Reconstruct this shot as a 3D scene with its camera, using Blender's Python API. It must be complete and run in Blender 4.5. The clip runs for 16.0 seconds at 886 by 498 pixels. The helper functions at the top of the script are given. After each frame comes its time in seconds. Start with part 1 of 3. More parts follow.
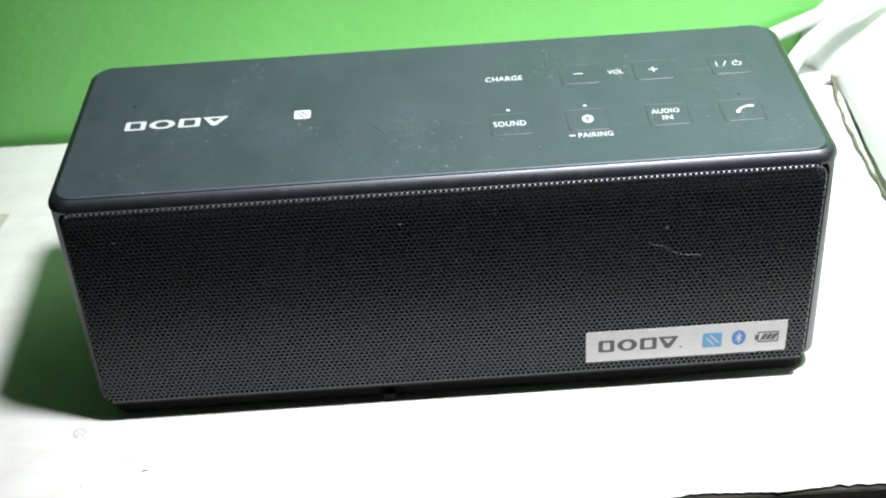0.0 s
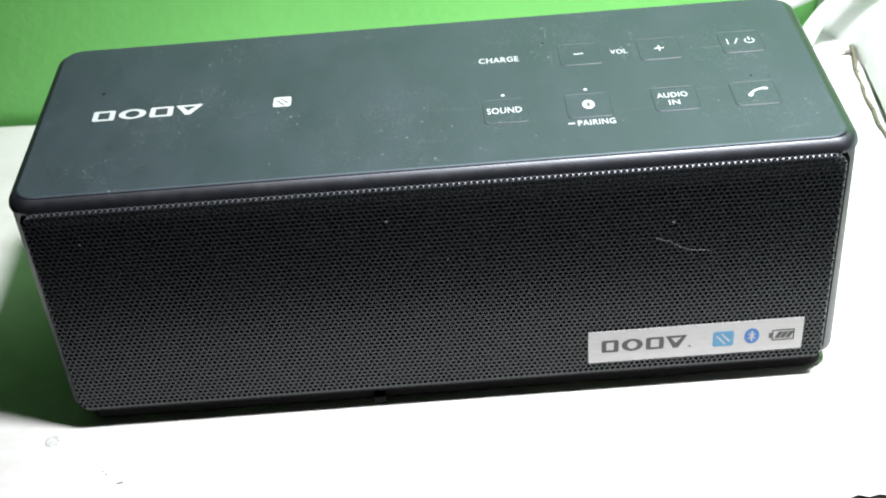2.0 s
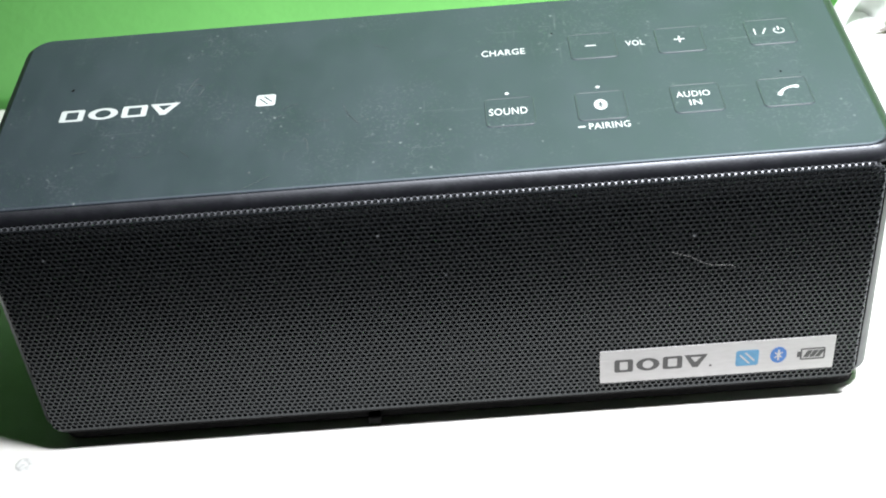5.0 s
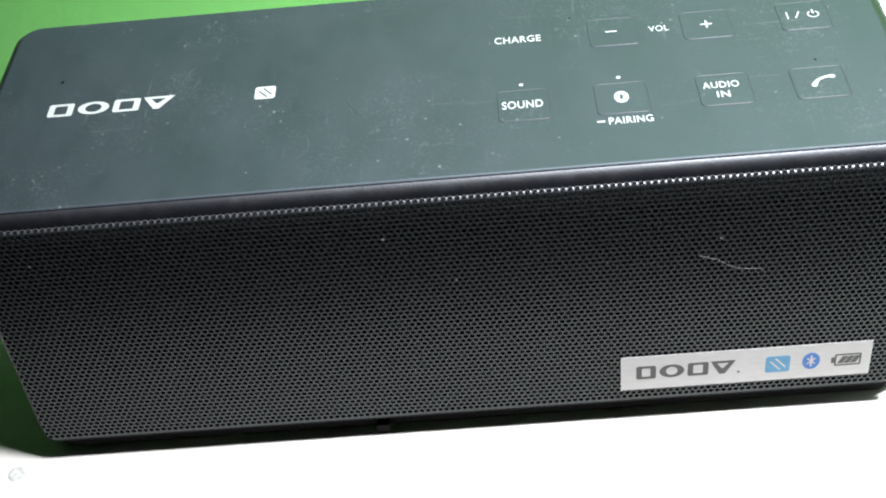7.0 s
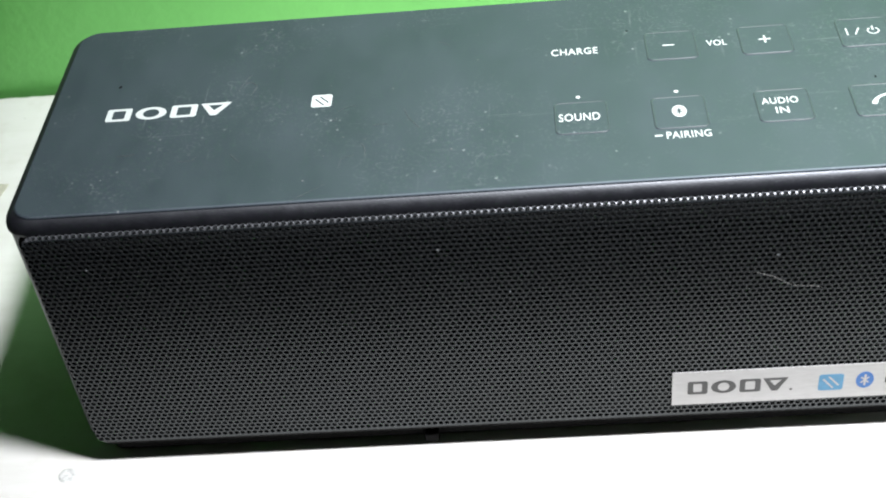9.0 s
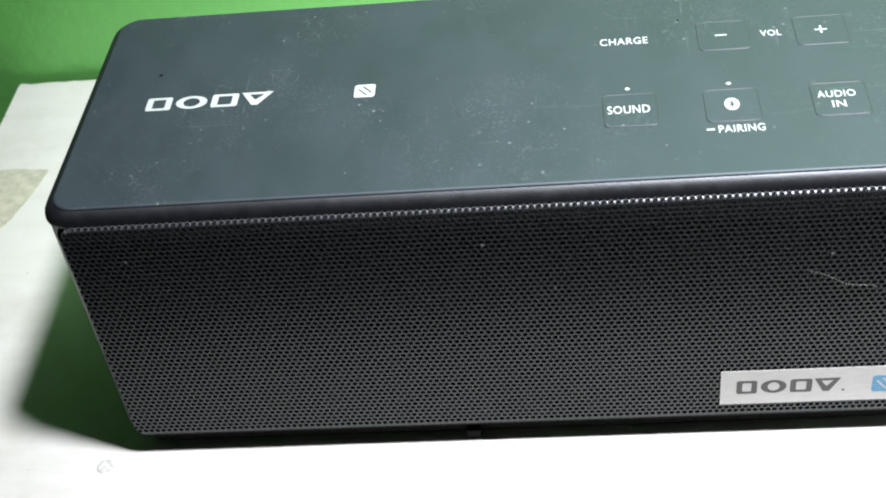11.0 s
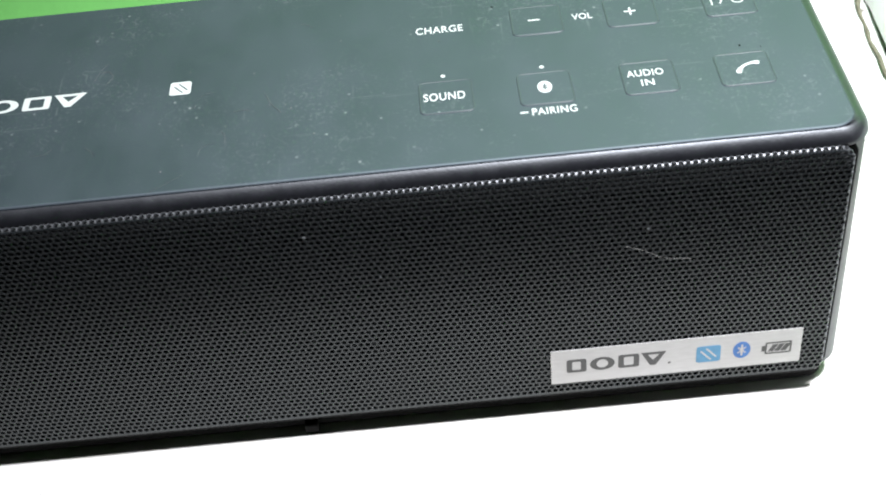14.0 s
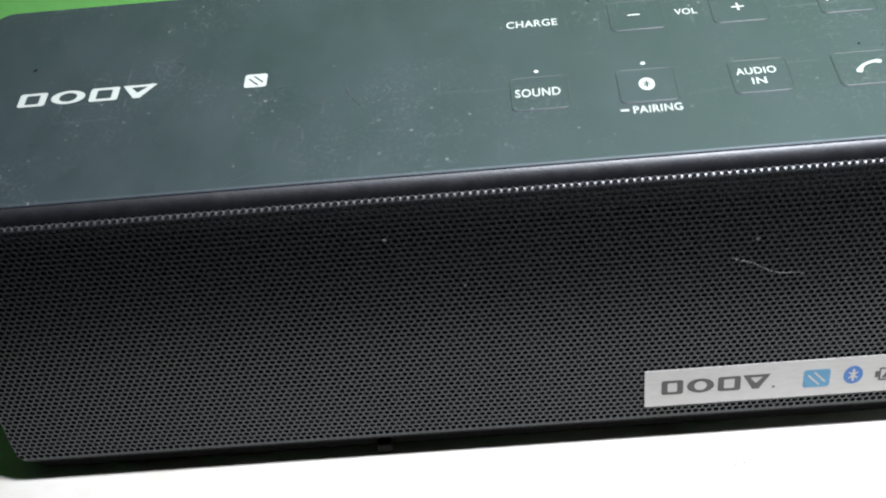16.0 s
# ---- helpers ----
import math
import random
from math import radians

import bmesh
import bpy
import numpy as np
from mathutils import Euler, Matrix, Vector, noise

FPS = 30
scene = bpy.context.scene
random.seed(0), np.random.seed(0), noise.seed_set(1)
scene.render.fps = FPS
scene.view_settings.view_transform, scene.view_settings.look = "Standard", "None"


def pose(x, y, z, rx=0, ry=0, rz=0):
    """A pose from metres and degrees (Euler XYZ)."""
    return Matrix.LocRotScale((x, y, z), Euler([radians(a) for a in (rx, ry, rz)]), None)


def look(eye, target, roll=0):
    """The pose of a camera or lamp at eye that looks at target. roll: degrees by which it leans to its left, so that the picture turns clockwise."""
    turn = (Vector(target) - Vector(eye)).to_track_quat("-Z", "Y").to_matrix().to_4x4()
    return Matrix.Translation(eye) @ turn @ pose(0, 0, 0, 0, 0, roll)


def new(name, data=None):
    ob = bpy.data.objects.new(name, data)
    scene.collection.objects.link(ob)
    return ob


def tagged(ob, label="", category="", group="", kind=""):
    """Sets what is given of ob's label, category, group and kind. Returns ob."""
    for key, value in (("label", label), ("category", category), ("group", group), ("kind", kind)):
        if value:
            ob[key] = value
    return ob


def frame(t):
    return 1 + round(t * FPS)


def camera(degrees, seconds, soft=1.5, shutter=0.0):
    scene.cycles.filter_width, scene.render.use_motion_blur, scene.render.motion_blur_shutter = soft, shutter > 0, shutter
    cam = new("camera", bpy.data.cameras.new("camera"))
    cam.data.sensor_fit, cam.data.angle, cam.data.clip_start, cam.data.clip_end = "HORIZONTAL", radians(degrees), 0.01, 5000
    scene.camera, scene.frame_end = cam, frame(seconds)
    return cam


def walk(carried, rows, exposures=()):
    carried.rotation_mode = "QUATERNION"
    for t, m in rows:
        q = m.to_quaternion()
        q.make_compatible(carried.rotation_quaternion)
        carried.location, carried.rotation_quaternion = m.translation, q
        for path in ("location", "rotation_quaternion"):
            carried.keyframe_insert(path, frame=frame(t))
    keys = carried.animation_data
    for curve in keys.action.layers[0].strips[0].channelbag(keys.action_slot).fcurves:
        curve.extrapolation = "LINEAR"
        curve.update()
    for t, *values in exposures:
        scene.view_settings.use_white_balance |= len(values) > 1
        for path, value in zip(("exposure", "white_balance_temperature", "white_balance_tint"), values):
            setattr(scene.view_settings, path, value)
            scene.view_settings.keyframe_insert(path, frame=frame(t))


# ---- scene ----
cam = camera(36.64, 16.0, soft=1.95)
cam.data.dof.use_dof = True
cam.data.dof.focus_distance = 0.285
cam.data.dof.aperture_fstop = 45.0
PATH = [
    (0, (-0.0017, -0.2620, 0.2362), (-0.0011, -0.0182, 0.0614), -3.75),
    (0.5, (-0.0002, -0.2547, 0.2349), (-0.0009, -0.0107, 0.0603), -4.04),
    (1, (0.0027, -0.2468, 0.2337), (0.0000, -0.0059, 0.0549), -4.56),
    (1.5, (0.0034, -0.2416, 0.2328), (0.0007, -0.0028, 0.0513), -4.68),
    (2, (0.0045, -0.2380, 0.2315), (0.0011, -0.0007, 0.0481), -4.84),
    (2.5, (0.0052, -0.2343, 0.2313), (0.0014, 0.0012, 0.0455), -4.95),
    (3, (0.0065, -0.2274, 0.2304), (0.0024, 0.0069, 0.0431), -5.05),
    (3.5, (0.0086, -0.2195, 0.2291), (0.0034, 0.0136, 0.0403), -5.37),
    (4, (0.0096, -0.2154, 0.2284), (0.0033, 0.0164, 0.0380), -5.51),
    (6.5, (0.0122, -0.1946, 0.2221), (-0.0019, 0.0317, 0.0257), -6.63),
    (7, (0.0134, -0.1904, 0.2216), (-0.0022, 0.0338, 0.0228), -7.04),
    (7.5, (0.0121, -0.1925, 0.2231), (-0.0046, 0.0311, 0.0238), -6.97),
    (8, (0.0098, -0.1949, 0.2239), (-0.0069, 0.0302, 0.0263), -6.77),
    (8.5, (0.0102, -0.1931, 0.2236), (-0.0087, 0.0320, 0.0262), -6.92),
    (9, (0.0092, -0.1897, 0.2228), (-0.0135, 0.0352, 0.0256), -7.15),
    (9.5, (0.0079, -0.1870, 0.2218), (-0.0199, 0.0374, 0.0247), -7.50),
    (9.7, (0.0075, -0.1856, 0.2218), (-0.0223, 0.0381, 0.0242), -7.64),
    (11.8, (0.0096, -0.1834, 0.2208), (-0.0220, 0.0379, 0.0208), -8.33),
    (12, (0.0104, -0.1833, 0.2203), (-0.0177, 0.0384, 0.0202), -8.14),
    (12.5, (0.0133, -0.1830, 0.2198), (-0.0075, 0.0386, 0.0187), -7.74),
    (13, (0.0153, -0.1845, 0.2202), (0.0020, 0.0366, 0.0180), -7.25),
    (13.5, (0.0175, -0.1845, 0.2198), (0.0103, 0.0367, 0.0172), -6.87),
    (14, (0.0172, -0.1853, 0.2190), (0.0138, 0.0364, 0.0169), -6.21),
    (14.5, (0.0173, -0.1664, 0.2011), (0.0085, 0.0558, -0.0003), -6.71),
    (15, (0.0148, -0.1697, 0.2015), (0.0037, 0.0542, 0.0021), -6.89),
    (15.5, (0.0101, -0.1745, 0.2030), (-0.0028, 0.0517, 0.0064), -6.61),
    (16, (0.0108, -0.1745, 0.2040), (-0.0047, 0.0522, 0.0082), -6.96),
]
walk(cam, [(t, look(eye, target, roll)) for t, eye, target, roll in PATH],
     [(0, -0.08), (13.9, -0.08), (14.6, -0.35), (16, -0.38)])

# ---- light ----
world = bpy.data.worlds.new("room_light")
scene.world = world
world.use_nodes = True
world.node_tree.nodes["Background"].inputs[0].default_value = (0.75, 0.85, 1.0, 1)
world.node_tree.nodes["Background"].inputs[1].default_value = 0.01


def shaded_bulb(name, eye, target, watts, cone, blend, radius, colour):
    """A small bulb in a deep shade whose edge dims the light softly."""
    data = bpy.data.lights.new(name, "SPOT")
    data.energy, data.color = watts, colour
    data.spot_size, data.spot_blend, data.shadow_soft_size = radians(cone), blend, radius
    ob = new(name, data)
    ob.matrix_world = look(eye, target)
    return ob


shaded_bulb("desk_light", (0.172, -0.066, 0.59), (0.23, 0.05, 0.03), 40.5, 91.0, 0.83, 0.038, (0.935, 0.955, 1.0))


# ---- materials ----
def material(name):
    m = bpy.data.materials.new(name)
    m.use_nodes = True
    nt = m.node_tree
    return m, nt, nt.nodes["Principled BSDF"]


def node(nt, kind, **values):
    n = nt.nodes.new(kind)
    for k, v in values.items():
        n.inputs[k.replace("_", " ")].default_value = v
    return n


def coords(nt, scale=(1, 1, 1)):
    tc = nt.nodes.new("ShaderNodeTexCoord")
    mp = nt.nodes.new("ShaderNodeMapping")
    mp.inputs["Scale"].default_value = scale
    nt.links.new(tc.outputs["Object"], mp.inputs["Vector"])
    return mp.outputs["Vector"]


def ramp(nt, fac, stops):
    r = nt.nodes.new("ShaderNodeValToRGB")
    el = r.color_ramp.elements
    while len(el) < len(stops):
        el.new(0.5)
    for e, (p, c) in zip(el, stops):
        e.position = p
        e.color = (*c, 1) if len(c) == 3 else c
    nt.links.new(fac, r.inputs["Fac"])
    return r.outputs["Color"]


def grey(v):
    return (v, v, v)


def mix(nt, fac, a, b, blend="MIX"):
    m = nt.nodes.new("ShaderNodeMix")
    m.data_type, m.blend_type = "RGBA", blend
    for sock, v in ((m.inputs[0], fac), (m.inputs[6], a), (m.inputs[7], b)):
        if isinstance(v, (int, float)):
            sock.default_value = v
        elif isinstance(v, tuple):
            sock.default_value = (*v, 1)
        else:
            nt.links.new(v, sock)
    return m.outputs[2]


def noise_tex(nt, vec, scale, detail=4.0, rough=0.6):
    n = node(nt, "ShaderNodeTexNoise", Scale=scale, Detail=detail, Roughness=rough)
    nt.links.new(vec, n.inputs["Vector"])
    return n.outputs["Fac"]


def bump(nt, bsdf, height, strength, distance):
    b = node(nt, "ShaderNodeBump", Strength=strength, Distance=distance)
    nt.links.new(height, b.inputs["Height"])
    nt.links.new(b.outputs["Normal"], bsdf.inputs["Normal"])


def plain(name, colour, rough=0.5, metal=0.0, grain=0.08, scale=900.0):
    m, nt, p = material(name)
    f = noise_tex(nt, coords(nt), scale)
    lo, hi = tuple(c * (1 - grain) for c in colour), tuple(min(1, c * (1 + grain)) for c in colour)
    nt.links.new(ramp(nt, f, [(0.3, lo), (0.7, hi)]), p.inputs["Base Color"])
    p.inputs["Roughness"].default_value, p.inputs["Metallic"].default_value = rough, metal
    return m


def wall_paint():
    m, nt, p = material("green_wall_paint")
    v = coords(nt)
    cloud = ramp(nt, noise_tex(nt, v, 9.0, 5.0), [(0.3, (0.168, 0.535, 0.128)), (0.7, (0.200, 0.61, 0.150))])
    spots = ramp(nt, noise_tex(nt, v, 60.0, 3.0), [(0.70, grey(0)), (0.80, grey(0.35))])
    nt.links.new(mix(nt, spots, cloud, (0.12, 0.50, 0.09)), p.inputs["Base Color"])
    p.inputs["Roughness"].default_value = 0.45
    bump(nt, p, noise_tex(nt, v, 120.0, 6.0), 0.25, 0.002)
    return m


def ledge_paint():
    m, nt, p = material("whitewashed_wood")
    v = coords(nt, (14, 90, 90))
    grain = noise_tex(nt, v, 1.0, 6.0, 0.7)
    base = ramp(nt, grain, [(0.25, (0.76, 0.745, 0.70)), (0.5, (0.83, 0.81, 0.78)), (0.75, (0.87, 0.855, 0.83))])
    w = coords(nt)
    dirt = ramp(nt, noise_tex(nt, w, 38.0, 6.0, 0.65), [(0.48, grey(0)), (0.70, grey(0.55))])
    base = mix(nt, dirt, base, (0.62, 0.59, 0.51))
    specks = ramp(nt, noise_tex(nt, w, 420.0, 2.0, 0.5), [(0.73, grey(0)), (0.78, grey(0.8))])
    base = mix(nt, specks, base, (0.42, 0.42, 0.40))
    nt.links.new(base, p.inputs["Base Color"])
    p.inputs["Roughness"].default_value = 0.55
    bump(nt, p, grain, 0.35, 0.0006)
    return m


def worn_wood():
    m, nt, p = material("dark_worn_wood")
    g = noise_tex(nt, coords(nt, (30, 260, 260)), 1.0, 8.0, 0.75)
    base = ramp(nt, g, [(0.35, (0.012, 0.011, 0.008)), (0.60, (0.04, 0.036, 0.026)), (0.74, (0.5, 0.48, 0.40))])
    nt.links.new(base, p.inputs["Base Color"])
    p.inputs["Roughness"].default_value = 0.8
    bump(nt, p, g, 0.8, 0.002)
    return m


def panel_rubber():
    """Matt dark top with smears, dust and short hair-fine scratches."""
    m, nt, p = material("matt_black_top_panel")
    v = coords(nt)
    smear = noise_tex(nt, coords(nt, (55, 30, 30)), 1.0, 7.0, 0.68)
    base = ramp(nt, smear, [(0.30, (0.010, 0.015, 0.024)), (0.72, (0.020, 0.026, 0.038))])
    patch = ramp(nt, noise_tex(nt, v, 48.0, 4.0, 0.65), [(0.47, grey(0.05)), (0.64, grey(1))])

    def worn(mask, strength, colour):
        return mix(nt, mix(nt, 1.0, mix(nt, 1.0, patch, mask, "MULTIPLY"), grey(strength), "MULTIPLY"), base, colour)

    # powdery dust, single specks, curled hairlines and straight scuffs
    base = worn(ramp(nt, noise_tex(nt, v, 1300.0, 3.0, 0.65), [(0.54, grey(0)), (0.70, grey(1))]), 0.12, (0.30, 0.32, 0.33))
    vor = node(nt, "ShaderNodeTexVoronoi", Scale=330.0)
    nt.links.new(v, vor.inputs["Vector"])
    pick = ramp(nt, vor.outputs["Color"], [(0.55, grey(0)), (0.60, grey(1))])
    dots = mix(nt, 1.0, pick, ramp(nt, vor.outputs["Distance"], [(0.06, grey(1)), (0.12, grey(0))]), "MULTIPLY")
    base = worn(dots, 0.45, (0.50, 0.52, 0.53))
    for scale, half, power in ((150.0, 0.003, 0.13), (420.0, 0.008, 0.15)):
        curl = ramp(nt, noise_tex(nt, v, scale, 1.5, 0.5), [(0.5 - 2 * half, grey(0)), (0.5 - half, grey(1)), (0.5 + half, grey(1)), (0.5 + 2 * half, grey(0))])
        gate = ramp(nt, noise_tex(nt, v, scale * 0.55, 2.0), [(0.56, grey(0)), (0.62, grey(1))])
        base = worn(mix(nt, 1.0, curl, gate, "MULTIPLY"), power, (0.40, 0.42, 0.43))
    for scale, turn, cut in (((30, 700, 30), 0.6, 0.64), ((600, 40, 30), 0.35, 0.65)):
        mp = nt.nodes.new("ShaderNodeMapping")
        mp.inputs["Scale"].default_value, mp.inputs["Rotation"].default_value = scale, (0, 0, turn)
        nt.links.new(v, mp.inputs["Vector"])
        base = worn(ramp(nt, noise_tex(nt, mp.outputs["Vector"], 1.0, 3.0, 0.6), [(cut, grey(0)), (cut + 0.05, grey(1))]), 0.14, (0.30, 0.32, 0.33))
    nt.links.new(base, p.inputs["Base Color"])
    nt.links.new(ramp(nt, smear, [(0.3, grey(0.57)), (0.7, grey(0.66))]), p.inputs["Roughness"])
    p.inputs["IOR"].default_value, p.inputs["Specular IOR Level"].default_value = 1.65, 0.95
    p.inputs["Specular Tint"].default_value = (0.79, 0.92, 1.0, 1)
    bump(nt, p, noise_tex(nt, v, 2600.0, 2.0), 0.12, 0.0002)
    return m


def housing_paint():
    m, nt, p = material("satin_black_housing")
    v = coords(nt)
    f = noise_tex(nt, v, 1800.0, 3.0)
    nt.links.new(ramp(nt, f, [(0.35, (0.003, 0.003, 0.005)), (0.7, (0.008, 0.008, 0.013))]), p.inputs["Base Color"])
    nt.links.new(ramp(nt, noise_tex(nt, v, 300.0, 4.0), [(0.3, grey(0.42)), (0.7, grey(0.50))]), p.inputs["Roughness"])
    p.inputs["IOR"].default_value, p.inputs["Specular IOR Level"].default_value = 2.05, 0.5
    p.inputs["Specular Tint"].default_value = (0.91, 0.94, 1.0, 1)
    bump(nt, p, f, 0.16, 0.0002)
    return m


def grille_paint():
    m, nt, p = material("black_perforated_steel")
    v = coords(nt)
    f = noise_tex(nt, v, 1200.0, 3.0)
    base = ramp(nt, f, [(0.35, (0.014, 0.0165, 0.0185)), (0.7, (0.021, 0.0245, 0.0275))])
    lint = ramp(nt, noise_tex(nt, v, 700.0, 2.0), [(0.76, grey(0)), (0.80, grey(0.5))])
    nt.links.new(mix(nt, lint, base, (0.2, 0.19, 0.17)), p.inputs["Base Color"])
    p.inputs["Roughness"].default_value, p.inputs["Specular IOR Level"].default_value = 0.35, 0.52
    p.inputs["Specular Tint"].default_value = (0.92, 0.97, 0.98, 1)
    return m


def sticker_film():
    m, nt, p = material("silver_grey_sticker")
    v = coords(nt, (300, 300, 1500))
    nt.links.new(ramp(nt, noise_tex(nt, v, 1.0, 3.0), [(0.3, (0.55, 0.54, 0.54)), (0.7, (0.62, 0.61, 0.61))]), p.inputs["Base Color"])
    p.inputs["Roughness"].default_value, p.inputs["Metallic"].default_value = 0.42, 0.15
    return m


def bag_plastic():
    m, nt, p = material("white_plastic_film")
    f = noise_tex(nt, coords(nt), 60.0, 4.0)
    nt.links.new(ramp(nt, f, [(0.3, (0.74, 0.77, 0.74)), (0.7, (0.84, 0.85, 0.83))]), p.inputs["Base Color"])
    p.inputs["Roughness"].default_value = 0.4
    bump(nt, p, f, 0.3, 0.003)
    return m


WALL, LEDGE, WORN = wall_paint(), ledge_paint(), worn_wood()
PANEL, HOUSING, GRILLE, FILM, BAG = panel_rubber(), housing_paint(), grille_paint(), sticker_film(), bag_plastic()
# brighter copy of the grille steel that paints the glints on its folds
GLINT_STEEL = plain("glint_steel", (0.13, 0.135, 0.145), 0.38, 0.5, 0.2, 3000)
CEILING = plain("bounce_ceiling_paint", (0.66, 0.65, 0.62), 0.8, 0, 0.1, 20)
FLOOR = plain("grey_bounce_floor", (0.30, 0.29, 0.28), 0.8, 0, 0.2, 30)
CLOTH = plain("black_cloth", (0.15, 0.155, 0.16), 0.95)
RUBBER = plain("black_rubber", grey(0.005), 0.9)
RUBBER.node_tree.nodes["Principled BSDF"].inputs["Specular IOR Level"].default_value = 0.2
PRINT = plain("white_print", (0.56, 0.58, 0.59), 0.5, 0, 0.04, 2500)
DARK_PRINT = plain("dark_grey_print", grey(0.075), 0.5)
BLUE = plain("blue_print", (0.045, 0.19, 0.55), 0.45)
SKY_BLUE = plain("light_blue_print", (0.10, 0.33, 0.56), 0.45)
SEAM = plain("pale_rim", (0.050, 0.062, 0.072), 0.42)
LINT = plain("pale_lint", (0.34, 0.335, 0.32), 0.8)
HAIR = plain("pale_hair", (0.13, 0.14, 0.145), 0.8)
CRUMB = plain("dark_crumb", (0.22, 0.20, 0.18), 0.8)
CHIP = plain("old_paint", (0.60, 0.58, 0.47), 0.8, 0, 0.2, 300)
CREVICE = plain("olive_crevice", (0.15, 0.145, 0.10), 0.9, 0, 0.4, 700)
FILLER = plain("grey_filler", (0.68, 0.68, 0.66), 0.7, 0, 0.25, 1500)


# ---- shapes ----
def part(name, bm, mat, parent=None, label="", smooth=False):
    mesh = bpy.data.meshes.new(name)
    if isinstance(bm, bmesh.types.BMesh):
        bm.normal_update()
        bm.to_mesh(mesh)
        bm.free()
    else:
        mesh.from_pydata(*bm)
        mesh.update()
    if smooth:
        mesh.shade_smooth()
    mesh.materials.append(mat)
    ob = new(name, mesh)
    if parent:
        ob.parent = parent
    return tagged(ob, label) if label else ob


def box(x0, x1, y0, y1, z0, z1, bevel=0.0, steps=2):
    bm = bmesh.new()
    bmesh.ops.create_cube(bm, size=1, matrix=Matrix.Translation(((x0 + x1) / 2, (y0 + y1) / 2, (z0 + z1) / 2)) @ Matrix.Diagonal((x1 - x0, y1 - y0, z1 - z0, 1)))
    if bevel:
        bmesh.ops.bevel(bm, geom=bm.edges[:], offset=bevel, segments=steps, affect="EDGES", profile=0.5)
    return bm


def rounded(x0, x1, y0, y1, r, n=8):
    """A rounded rectangle's outline, anticlockwise."""
    pts = []
    for cx, cy, a0 in ((x1 - r, y1 - r, 0), (x0 + r, y1 - r, 90), (x0 + r, y0 + r, 180), (x1 - r, y0 + r, 270)):
        for i in range(n + 1):
            a = radians(a0 + 90 * i / n)
            pts.append((cx + r * math.cos(a), cy + r * math.sin(a)))
    return pts


def loft(layers, n=8):
    """Rounded rectangles (x0, x1, y0, y1, r, z) joined from the lowest to the highest and closed at both ends."""
    bm = bmesh.new()
    rings = [[bm.verts.new((x, y, z)) for x, y in rounded(x0, x1, y0, y1, r, n)] for x0, x1, y0, y1, r, z in layers]
    for a, b in zip(rings, rings[1:]):
        for i in range(len(a)):
            j = (i + 1) % len(a)
            bm.faces.new((a[i], a[j], b[j], b[i]))
    bm.faces.new(rings[0][::-1])
    bm.faces.new(rings[-1])
    return bm


def slab(outline, thick, holes=()):
    """A flat outline in x, y raised to a thickness; every hole has as many corners as the outline."""
    bm = bmesh.new()
    k = len(outline)
    lo = [bm.verts.new((x, y, 0)) for x, y in outline]
    hi = [bm.verts.new((x, y, thick)) for x, y in outline]
    for i in range(k):
        bm.faces.new((lo[i], lo[(i + 1) % k], hi[(i + 1) % k], hi[i]))
    if holes:
        inner = holes[0]
        li = [bm.verts.new((x, y, 0)) for x, y in inner]
        ti = [bm.verts.new((x, y, thick)) for x, y in inner]
        for i in range(k):
            j = (i + 1) % k
            bm.faces.new((ti[i], ti[j], li[j], li[i]))
            bm.faces.new((hi[i], hi[j], ti[j], ti[i]))
    else:
        bm.faces.new(hi)
        bm.faces.new(lo[::-1])
    return bm


def tube(points, radii, sides=10, flat=1.0):
    """A round or flattened cord along points."""
    bm = bmesh.new()
    pts = [Vector(p) for p in points]
    rings = []
    for i, p in enumerate(pts):
        way = (pts[min(i + 1, len(pts) - 1)] - pts[max(i - 1, 0)]).normalized()
        side = way.cross(Vector((0, 0, 1))).normalized()
        up = side.cross(way)
        r = radii[i] if isinstance(radii, (list, tuple)) else radii
        rings.append([bm.verts.new(p + side * r * flat * math.cos(a) + up * r * math.sin(a)) for a in (2 * math.pi * k / sides for k in range(sides))])
    for a, b in zip(rings, rings[1:]):
        for k in range(sides):
            bm.faces.new((a[k], a[(k + 1) % sides], b[(k + 1) % sides], b[k]))
    bm.faces.new(rings[0][::-1])
    bm.faces.new(rings[-1])
    return bm


def smooth_line(points, n=8):
    """A soft curve through points."""
    p = [Vector(q) for q in points]
    p = [p[0] * 2 - p[1]] + p + [p[-1] * 2 - p[-2]]
    out = []
    for i in range(1, len(p) - 2):
        for k in range(n):
            t = k / n
            out.append(0.5 * (2 * p[i] + (p[i + 1] - p[i - 1]) * t + (2 * p[i - 1] - 5 * p[i] + 4 * p[i + 1] - p[i + 2]) * t * t + (3 * p[i] - p[i - 1] - 3 * p[i + 1] + p[i + 2]) * t ** 3))
    return out + [p[-2]]


